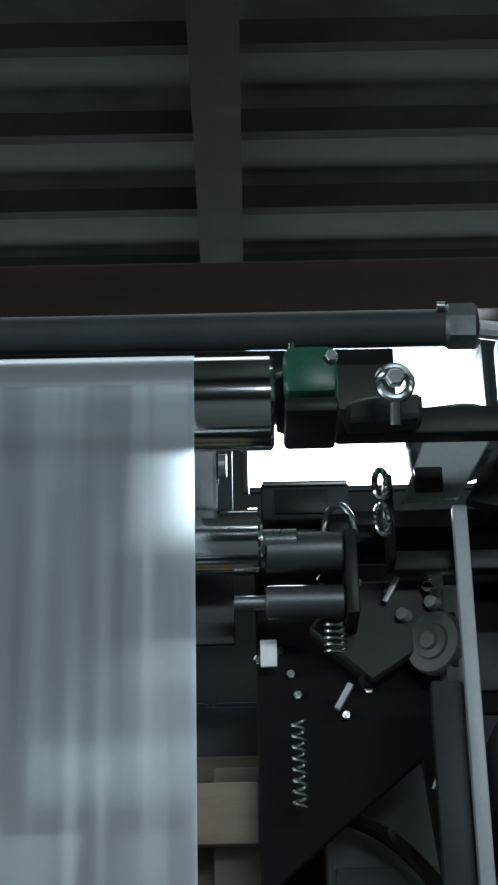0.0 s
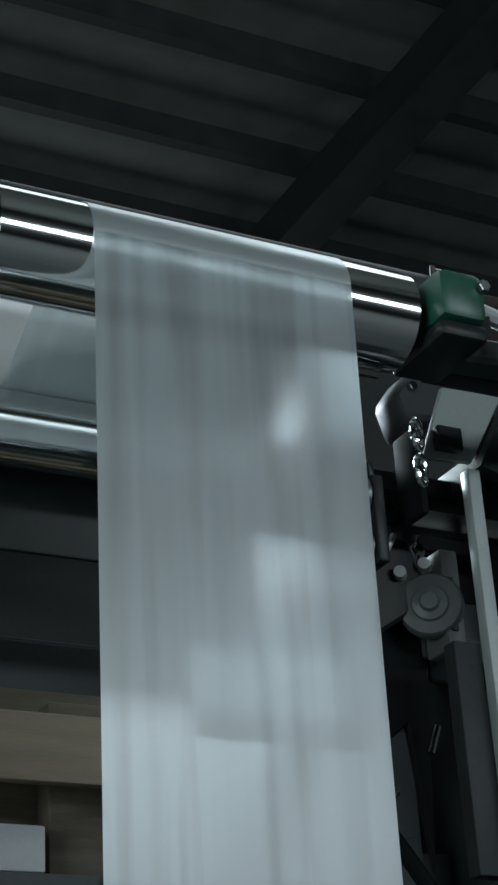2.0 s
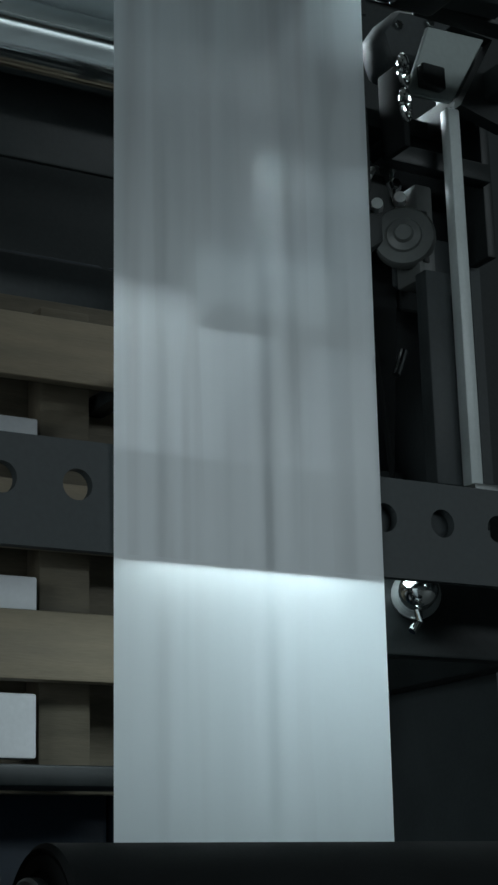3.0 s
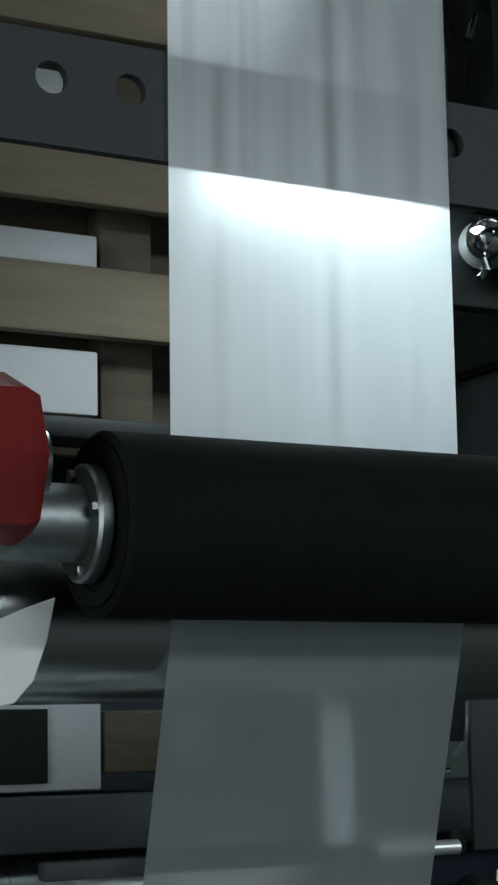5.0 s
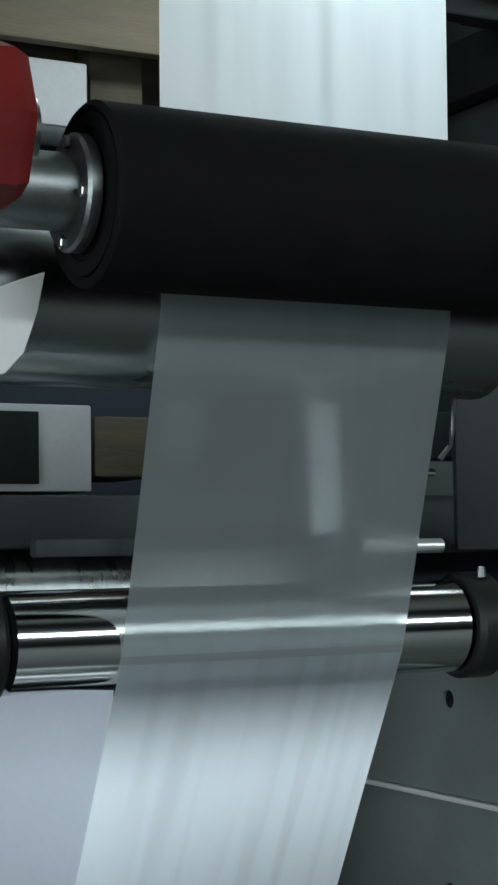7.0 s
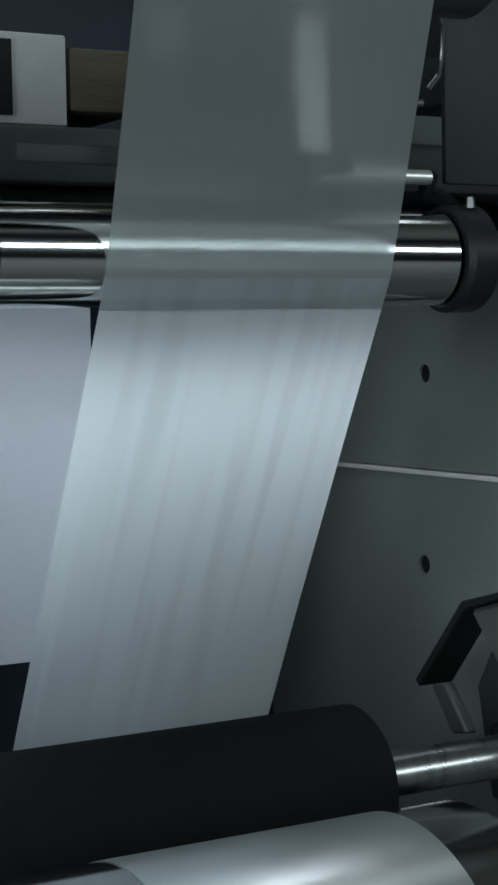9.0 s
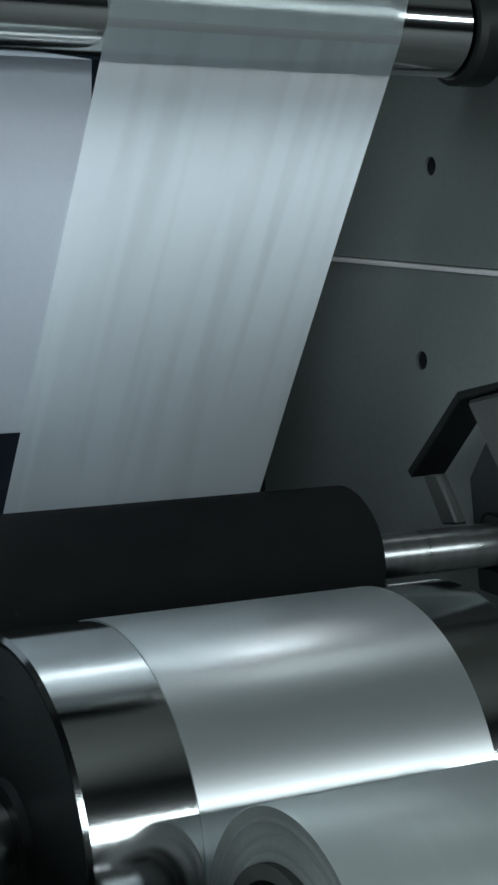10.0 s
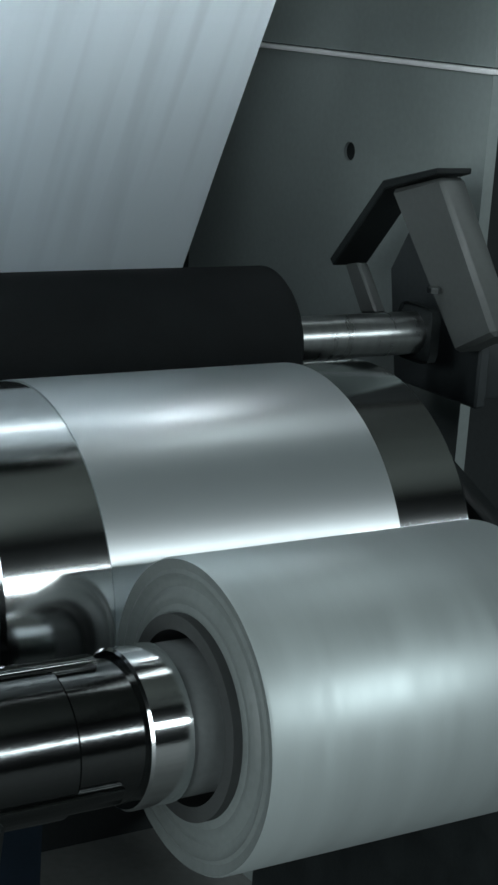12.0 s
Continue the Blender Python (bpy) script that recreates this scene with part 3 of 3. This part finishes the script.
    part("ring", tube([(y * 0.9, x, z) for x, y, z in ring], 0.0045, 10), STEEL, rb)
    part("stem", tube([(0, 0, -0.012), (0, 0.012, -0.034)], 0.005), STEEL, rb)
    hexbolt(rb, 0.0, -0.006, 0.0, "y", 0.009)
    tr = thing("guide_plate", 0, 0.03, 0, "grey painted skewed steel guide plate", "plate")
    part("plate", prism([(0.443, 2.294), (0.513, 2.297), (0.467, 2.217), (0.412, 2.214)], "y", 0.0, 0.006), PLATE, tr)
    part("backing", prism([(0.470, 2.300), (0.530, 2.30), (0.530, 2.20), (0.474, 2.214), (0.520, 2.296)], "y", -0.004, 0.012, 0), BLACK, tr)
    part("block", block(0.425, 0.452, -0.012, -0.001, 2.222, 2.246, 0.002), BLACK, tr)
    part("casting", prism([(0.425, 2.312), (0.447, 2.343), (0.490, 2.348), (0.530, 2.340), (0.530, 2.285), (0.468, 2.268), (0.436, 2.276)], "y", 0.055, 0.10, 0.005), DARK, tr, "dark chamfered casting")
    hexbolt(tr, 0.446, 0.0545, 2.322, "y", 0.0055, CHROME)
    hexbolt(tr, 0.486, 0.0545, 2.334, "y", 0.0055, CHROME)
    hold = thing("chain_link_pair", 0.391, 0.004, 2.204, "two bright oval steel links on a black plate", "links")
    part("plate", block(0.004, 0.012, 0.010, 0.050, -0.055, 0.034, 0.003), RUBBER, hold)
    for dz in (0.018, -0.018):
        part("link", tube([(0.0, 0.0072 * math.cos(a * math.pi / 12), dz + 0.0145 * math.sin(a * math.pi / 12)) for a in range(25)], 0.0033), CHROME, hold, "oval steel link").rotation_euler = (0, 0, radians(-62))
    part("stay", block(0.006, 0.139, 0.051, 0.070, -0.050, -0.030, 0.002), BLACK, hold)
    fk = thing("forked_clamp", 0.352, 0.05, 2.205, "black forked clamp with a bright arched edge", "clamp")
    part("jaw", tube([(-0.015 * math.cos(a * math.pi / 12), 0, -0.018 + 0.034 * math.sin(a * math.pi / 12)) for a in range(13)], 0.0036), STEEL, fk, "bright arched jaw")
    part("pad", block(-0.011, 0.011, -0.004, 0.010, -0.020, 0.006, 0.003), BLACK, fk)
    part("stay", block(-0.006, 0.034, 0.011, 0.019, -0.020, 0.000, 0.002), BLACK, fk)
    hs = thing("bearing_box", 0.278, 0.09, 2.23, "grey cast bearing box with a dark recess", "bearing", "bearing housings")
    part("frame", block(0.0, 0.088, 0.0, 0.030, -0.008, 0.034, 0.004), DARK, hs)
    part("lip", block(0.002, 0.086, -0.004, -0.0005, 0.028, 0.033, 0.001), DULL_STEEL, hs, "worn steel lip")
    # shade of the recess, put on as a flat black block
    part("recess", block(0.014, 0.066, -0.003, -0.0005, -0.002, 0.024, 0.001), BLACK, hs, "black block in place of the shaded recess")
    part("stay", block(0.060, 0.253, 0.031, 0.050, -0.006, 0.014, 0.002), BLACK, hs)
    kn = thing("adjusting_knob", 0.4484, 0.0956, 2.0911, "dark grey round adjusting knob in a bracket", "knob")
    part("knob", lathe([(-0.026, 0), (-0.026, 0.008), (-0.022, 0.010), (-0.020, 0.0165), (-0.017, 0.018), (-0.017, 0.029), (-0.014, 0.031), (-0.004, 0.031), (0.0, 0.028), (0.0, 0)], 40), ARM, kn, "grey turned knob").rotation_euler = (0, 0, radians(52))
    part("bracket", block(0.002, 0.022, -0.02, 0.02, -0.045, 0.055, 0.003), ARM, kn)
    # slot isn't cut: a black strip gives its inner shade
    part("slot", block(0.006, 0.013, -0.022, -0.0205, -0.028, 0.026, 0.0008), BLACK, kn, "black upright strip in place of a shaded slot")
    part("bracket_arm", block(0.0, 0.084, 0.02, 0.035, -0.04, 0.02, 0.003), DARK, kn)
    for dx, dz in ((-0.01, 0.042), (-0.038, 0.030)):
        part("stud", lathe([(0, 0), (0, 0.006), (0.012, 0.007), (0.015, 0.004), (0.015, 0)], 10), BRIGHT, kn).matrix_local = pose(dx, -0.01, dz, 0, 0, 60)


def lever_blocks():
    """Castings, bolts and cables that fill the dark space right of the film's top."""
    cast = thing("cast_bracket", 0.30, -0.02, 2.13, "dark cast bracket with bolts beside the film", "bracket")
    # three near-black sheets stand in for the unlit depth behind the fittings
    part("dark_fill_sheet", prism([(-0.03, 0.055), (0.14, 0.055), (0.155, -0.07), (0.14, -0.28), (0.125, -0.145), (0.045, -0.21), (-0.03, -0.275)], "y", 0.14, 0.15, 0.002), RUBBER, cast, "black cut sheet put in for the dark space")
    part("upper_dark_fill", prism([(0.02, 0.058), (0.229, 0.058), (0.229, 0.102), (0.06, 0.106), (0.02, 0.090)], "y", 0.142, 0.150, 0.002), RUBBER, cast, "black upper sheet put in for the dark space")
    part("side_dark_fill", prism([(0.158, 0.055), (0.229, 0.055), (0.229, -0.10), (0.158, -0.10)], "y", 0.142, 0.150, 0.002), RUBBER, cast, "black side sheet put in for the dark space")
    part("tie", block(0.140, 0.231, 0.151, 0.30, -0.01, 0.02, 0.002), BLACK, cast)
    part("lug", prism([(0.02, -0.02), (0.06, 0.03), (0.13, 0.03), (0.15, -0.03), (0.08, -0.075)], "y", 0.115, 0.1385, 0.004), BLACK, cast)
    for x, z in ((0.316, 2.159), (0.272, 2.087), (0.293, 2.096), (0.303, 2.072), (0.309, 2.051), (0.378, 2.055), (0.355, 2.030)):
        hexbolt(cast, x - 0.30, 0.139, z - 2.13, "y", 0.0052, CHROME, "nut")
    for x, z in ((0.336, 2.159), (0.400, 2.145), (0.438, 2.150)):
        hexbolt(cast, x - 0.30, 0.1145, z - 2.13, "y", 0.0062, CHROME)
    for x, z in ((0.365, 2.145), (0.402, 2.146), (0.352, 2.040)):
        part("pin", tube([(x - 0.307, 0.108, z - 2.142), (x - 0.293, 0.108, z - 2.118)], 0.0034), BRIGHT, cast, "short bright pin")
    def coil(x, y, z, r, n, pitch, wire, mat):
        pts = [(x - 0.30 + r * math.cos(i * 0.524), y + 0.02 + 0.6 * r * math.sin(i * 0.524), z - 2.13 - pitch * i / 12) for i in range(n * 12)]
        part("coil_spring", tube(pts, wire, 6), mat, cast, "bright coiled spring")
    coil(0.346, 0.080, 2.112, 0.010, 5, 0.0065, 0.0016, STEEL)
    coil(0.308, 0.085, 2.018, 0.006, 8, 0.0105, 0.0018, DULL_STEEL)
    for x, z, q in ((0.440, 2.170, 0.005), (0.445, 2.150, 0.004), (0.402, 2.148, 0.004), (0.37, 2.060, 0.005), (0.39, 1.915, 0.005)):
        part("pipe_fitting", lathe([(0, 0), (0, q * 0.6), (q * 1.0, q * 0.7), (q * 1.1, q * 0.5), (q * 2.4, q * 0.45), (q * 2.4, 0)], 10), STEEL, cast).matrix_local = pose(x - 0.30, 0.115, z - 2.13, 20, 35, 70 + 900 * q)
    part("white_tag", block(-0.026, -0.010, 0.120, 0.124, -0.055, -0.028, 0.001), WHITE, cast, "small white tag")
    part("link_rod", tube([(0.133, 0.12, -0.178), (0.143, 0.12, -0.152)], 0.004), CHROME, cast, "short bright rod")
    cyl = thing("air_cylinder", 0.280, 0.05, 2.172, "dull steel twin cylinder behind the film's edge", "cylinder")
    for dz, r in ((0.0, 0.020), (-0.050, 0.016)):
        part("barrel", lathe([(0.0, 0), (0.0, r - 0.002), (0.002, r), (0.073, r), (0.075, r - 0.002), (0.075, 0)], 36), SMOKED_STEEL, cyl).location = (0.0, 0.0, dz)
        part("rod", lathe([(-0.03, 0), (-0.03, 0.007), (0.0, 0.007)], 20), DULL_STEEL, cyl).location = (0.0, 0.0, dz)
    part("end_block", block(0.0755, 0.088, -0.018, 0.064, -0.068, 0.018, 0.003), BLACK, cyl, "black end block")
    c = thing("black_cable", 0, 0, 0, "black rubber cable hanging in a bow", "cable")
    part("cable", tube([(0.345 + 0.115 * t, 0.165, 1.945 - 0.10 * t + 0.02 * math.sin(t * 3.14)) for t in [i / 14 for i in range(15)]], 0.008), RUBBER, c)
    box = thing("junction_box", 0.335, 0.20, 1.815, "dark grey junction box behind the film", "box")
    part("body", block(0.0, 0.145, 0.0, 0.08, 0.0, 0.19, 0.004), DARK, box)
    part("cover", block(0.008, 0.137, -0.006, -0.0005, 0.010, 0.085, 0.002), DARK, box)
    part("bracket", block(0.145, 0.196, 0.03, 0.05, 0.02, 0.08, 0.002), DARK, box)


def behind_film():
    for z in (1.916, 1.763, 1.649):
        tagged(part("timber_slat", block(-0.42, 0.27, 0.15, 0.165, z, z + 0.060, 0.003), WOOD), "plain sawn timber slat behind the film", "slat", "timber slats")
    for z0, z1 in ((1.585, 1.640), (1.700, 1.741), (1.845, 1.884)):
        tagged(part("white_board", block(-0.42, 0.089, 0.168, 0.18, z0, z1, 0.002), BOARD), "white painted board between timber slats", "board", "white boards")
    rack = thing("slat_rack", 0, 0.19, 1.58, "dark brown timber rack behind the slats", "rack")
    for x in (-0.30, 0.10, 0.225):
        part("upright", block(x, x + 0.05, 0.0, 0.03, 0.0, 0.42, 0.003), BROWN, rack)
    part("back", block(-0.42, 0.28, 0.034, 0.046, -0.02, 0.44, 0.002), BROWN, rack)
    part("shelf", block(-0.42, 0.28, -0.05, -0.001, -0.02, -0.002, 0.003), BLACK, rack)
    # white board imitates the patch of light that falls on the film
    gb = thing("light_patch_board", 0, -0.130, 1.896, "pale board standing in for a light patch on the slack film", "board")
    part("board", block(0.086, 0.216, 0.0, 0.004, 0.0, 0.047, 0.002), WHITE, gb)
    part("stay", block(0.16, 0.18, 0.0045, 0.449, 0.014, 0.030, 0.002), BLACK, gb)
    # control box under the nip
    cb = thing("control_box", 0, 0.10, 1.28, "white framed control box with a dark window", "box")
    part("case", block(-0.30, 0.063, 0.004, 0.12, 0.0, 0.068, 0.002), BOARD, cb)
    part("window", block(-0.25, 0.018, 0.0005, 0.0035, 0.006, 0.062, 0.001), BLACK, cb, "dark window")
    part("side_case", block(0.066, 0.125, 0.006, 0.11, 0.012, 0.060, 0.003), BROWN, cb)
    beam = thing("machine_beam", 0, 0.08, 1.236, "dark blue-grey cross beam under the control box", "beam")
    part("beam", block(-0.5, 0.531, 0.0, 0.10, 0.0, 0.041, 0.004), DARK, beam)
    part("web", block(-0.5, 0.531, 0.101, 0.108, -0.068, 0.04, 0.002), NAVY, beam)
    tagged(part("white_sheet", block(-0.50, 0.112, 0.18, 0.186, 0.862, 1.16, 0.001), SHEET), "smooth white sheet standing behind the film", "sheet")
    cab = thing("machine_cabinet", 0, 0.30, 0, "dark navy machine cabinet behind the rollers", "cabinet")
    part("case", block(-0.6, 0.22, 0.0, 0.28, 0.0, 2.10, 0.008), NAVY, cab)
    part("upper_case", block(0.222, 0.40, 0.0, 0.28, 1.42, 2.10, 0.008), NAVY, cab)
    part("top_rail", block(-0.6, 0.40, -0.012, -0.001, 2.03, 2.09, 0.002), DARK, cab)
    # trays of both lamps; the one under the bar is added, with a shade
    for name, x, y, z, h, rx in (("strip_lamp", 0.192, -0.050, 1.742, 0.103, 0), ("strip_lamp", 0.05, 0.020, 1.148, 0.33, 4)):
        lamp = thing(name, x, y, z, "slim unseen strip lamp fixed under a cross member", "lamp", "strip lamps")
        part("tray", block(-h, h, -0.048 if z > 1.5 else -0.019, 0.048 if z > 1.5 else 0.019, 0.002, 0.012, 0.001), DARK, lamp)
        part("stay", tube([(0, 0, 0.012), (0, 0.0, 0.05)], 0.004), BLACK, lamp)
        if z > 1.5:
            part("shade", block(-h - 0.01, h + 0.01, -0.052, -0.0495, -0.011, 0.030, 0.0005), DARK, lamp, "upright shade that hides the added lamp")
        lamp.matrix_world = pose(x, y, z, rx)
    rod = thing("tie_rod", 0, -0.052, 1.234, "thin bright tie rod above the idler", "rod")
    part("rod", lathe([(0.19, 0), (0.19, 0.0055), (0.283, 0.0055), (0.283, 0)], 16), BRIGHT, rod)
    part("stay", tube([(0.284, 0, 0), (0.35, 0.1, 0.0), (0.531, 0.25, 0.0)], 0.006), BLACK, rod)
    gs = thing("guide_strip", 0, -0.100, 1.29, "pale upright strip close behind the film", "strip")
    part("strip", block(0.145, 0.169, 0.0, 0.004, -0.047, 0.049, 0.002), WHITE, gs)
    part("rail", block(-0.06, 0.190, 0.0045, 0.016, -0.060, -0.048, 0.002), DARK, gs)
    part("clip", block(0.034, 0.066, 0.004, 0.008, 0.008, 0.046, 0.002), ARM, gs, "small grey clip")
    part("clip_stem", block(0.046, 0.054, 0.005, 0.009, -0.047, 0.0075, 0.001), DARK, gs)
    w = thing("bent_wire", 0, 0, 0, "short bent steel wire at the film's edge", "wire")
    part("wire", tube([(0.290, -0.060, 1.352), (0.2955, -0.056, 1.345), (0.2965, -0.052, 1.325), (0.2955, -0.049, 1.310), (0.288, -0.046, 1.300)], 0.0022), STEEL, w)
    part("tip", lathe([(0.0, 0), (0.0, 0.003), (0.010, 0.003), (0.010, 0)], 10), CHROME, w).location = (0.272, -0.046, 1.290)
    hold = thing("wire_holder", 0.30, -0.05, 1.33, "dark painted wire holder", "bracket")
    part("plate", block(0.0, 0.10, 0.0, 0.006, -0.10, 0.05, 0.002), DARK, hold)
    part("stay", block(0.09, 0.231, 0.006, 0.20, -0.02, 0.02, 0.002), DARK, hold)


def bearings():
    for x0, x1, c, r in ((-0.118, -0.079, IDLER, 0.043), (0.286, 0.315, IDLER, 0.040)):
        b = thing("idler_bearing", x0, c[0], c[1], "black round bearing housing on the chrome idler", "bearing", "idler bearings")
        w = x1 - x0
        part("housing", lathe([(0, 0.012), (0, r * 0.9), (0.004, r), (w - 0.004, r), (w, r * 0.9), (w, 0.012)], 40), BLACK, b)
        part("seal", lathe([(-0.001, 0.010), (-0.001, r * 0.55), (w + 0.001, r * 0.55), (w + 0.001, 0.010)], 32), DULL_STEEL, b)
        part("grease_nipple", lathe([(0, 0), (0, 0.004), (0.008, 0.003), (0.008, 0)], 10), DULL_STEEL, b).matrix_local = pose(w / 2, -0.018, r * 0.9, 0, -90, 0)
        part("carrier", block(0.004, w - 0.004, r * 0.5, 0.26, -0.02, 0.02, 0.003), BLACK, b)
    k = thing("hand_wheel", -0.165, -0.217, 1.474, "glossy red eight-sided hand wheel on the nip", "hand wheel")
    part("wheel", lathe([(-0.03, 0), (-0.03, 0.040), (-0.02, 0.052), (0.035, 0.055), (0.044, 0.050), (0.046, 0.030), (0.046, 0)], 8), RED, k)
    part("hub", lathe([(0.046, 0), (0.046, 0.024), (0.050, 0.026), (0.056, 0.024), (0.056, 0)], 24), STEEL, k)
    f = thing("white_guard", 0, 0, 0, "white painted sheet guard under the nip", "guard")
    bm = prism([(-0.081, 1.403), (-0.086, 1.378), (-0.095, 1.353), (-0.107, 1.340), (-0.29, 1.30), (-0.29, 1.375), (-0.13, 1.384), (-0.098, 1.397)], "y", -0.172, -0.169, 0.0006)
    part("sheet", bm, WHITE, f)
    left = thing("outer_side_frame", -0.30, -0.1, 0, "black painted outer side frame of the machine", "machine frame")
    part("plate", block(-0.012, 0.0, 0.10, 0.9, 0.0, 2.08, 0.002), BLACK, left)
    part("arm", block(-0.012, 0.0, -0.16, 0.10, 1.38, 1.50, 0.003), BLACK, left)
    part("low_arm", block(-0.012, 0.0, -0.30, 0.10, 0.50, 0.74, 0.003), BLACK, left)
    hold = thing("shaft_cradle", -0.335, -0.328, 0.632, "black rounded cradle under the winding shaft", "bracket")
    part("arm", prism([(-0.08, 0.0), (-0.07, -0.05), (-0.03, -0.075), (0.03, -0.075), (0.18, -0.03), (0.18, 0.03), (0.05, 0.0), (0.0, -0.05), (-0.05, 0.0)], "x", 0.0, 0.19, 0.004), BLACK, hold)


def press_bracket():
    b = thing("press_bracket", 0, 0, 0, "grey painted bracket carrying the press roller's axle", "bracket")
    part("front_arm", prism([(0.117, 0.876), (0.046, 0.896), (-0.045, 0.778), (0.005, 0.752)], "x", 0.440, 0.468, 0.004), ARM, b)
    part("back_arm", prism([(0.176, 0.800), (0.155, 0.805), (0.120, 0.765), (0.145, 0.760)], "x", 0.440, 0.452, 0.002), ARM, b)
    part("top_lip", prism([(0.192, 0.803), (0.120, 0.884), (0.044, 0.904), (0.044, 0.899), (0.116, 0.877), (0.186, 0.797)], "x", 0.434, 0.472, 0.001), BLACK, b)
    part("web", prism([(0.150, 0.800), (0.110, 0.868), (0.010, 0.762), (0.010, 0.700), (0.130, 0.700)], "x", 0.473, 0.485, 0.002), DARK, b)
    part("axle_block", block(0.428, 0.4395, 0.024, 0.074, 0.737, 0.787, 0.010), BLACK, b)
    part("tie", block(0.485, 0.531, 0.02, 0.12, 0.705, 0.755, 0.003), DARK, b)
    hexbolt(b, 0.432, 0.03, 0.800, "z", 0.006)
    drum_side = thing("drum_bearing_plate", 0.35, -0.1, 0.60, "black bearing plate at the drum's end", "machine frame")
    part("plate", prism([(-0.16, -0.60), (0.22, -0.60), (0.22, 0.10), (0.02, 0.10), (-0.10, 0.05), (-0.16, -0.10)], "x", 0.0, 0.02, 0.003), BLACK, drum_side)
    part("tie", block(0.02, 0.181, 0.12, 0.2, -0.3, -0.2, 0.003), BLACK, drum_side)
    hexbolt(drum_side, 0.0, -0.06, 0.03, "x", 0.007)


hall()
rollers()
film()
film_roll()
side_frame()
hanging_parts()
lever_blocks()
behind_film()
bearings()
press_bracket()


def motions():
    """The rollers, the drum and the roll turn with the film, at about a quarter of a metre a second."""
    for ob, r in turning:
        here = ob.matrix_world.translation.copy() if ob.parent else ob.location.copy()
        step = math.degrees(0.25 / r) * 0.1
        walk(ob, [(i * 0.1, pose(*here, step * i)) for i in range(121)])


motions()
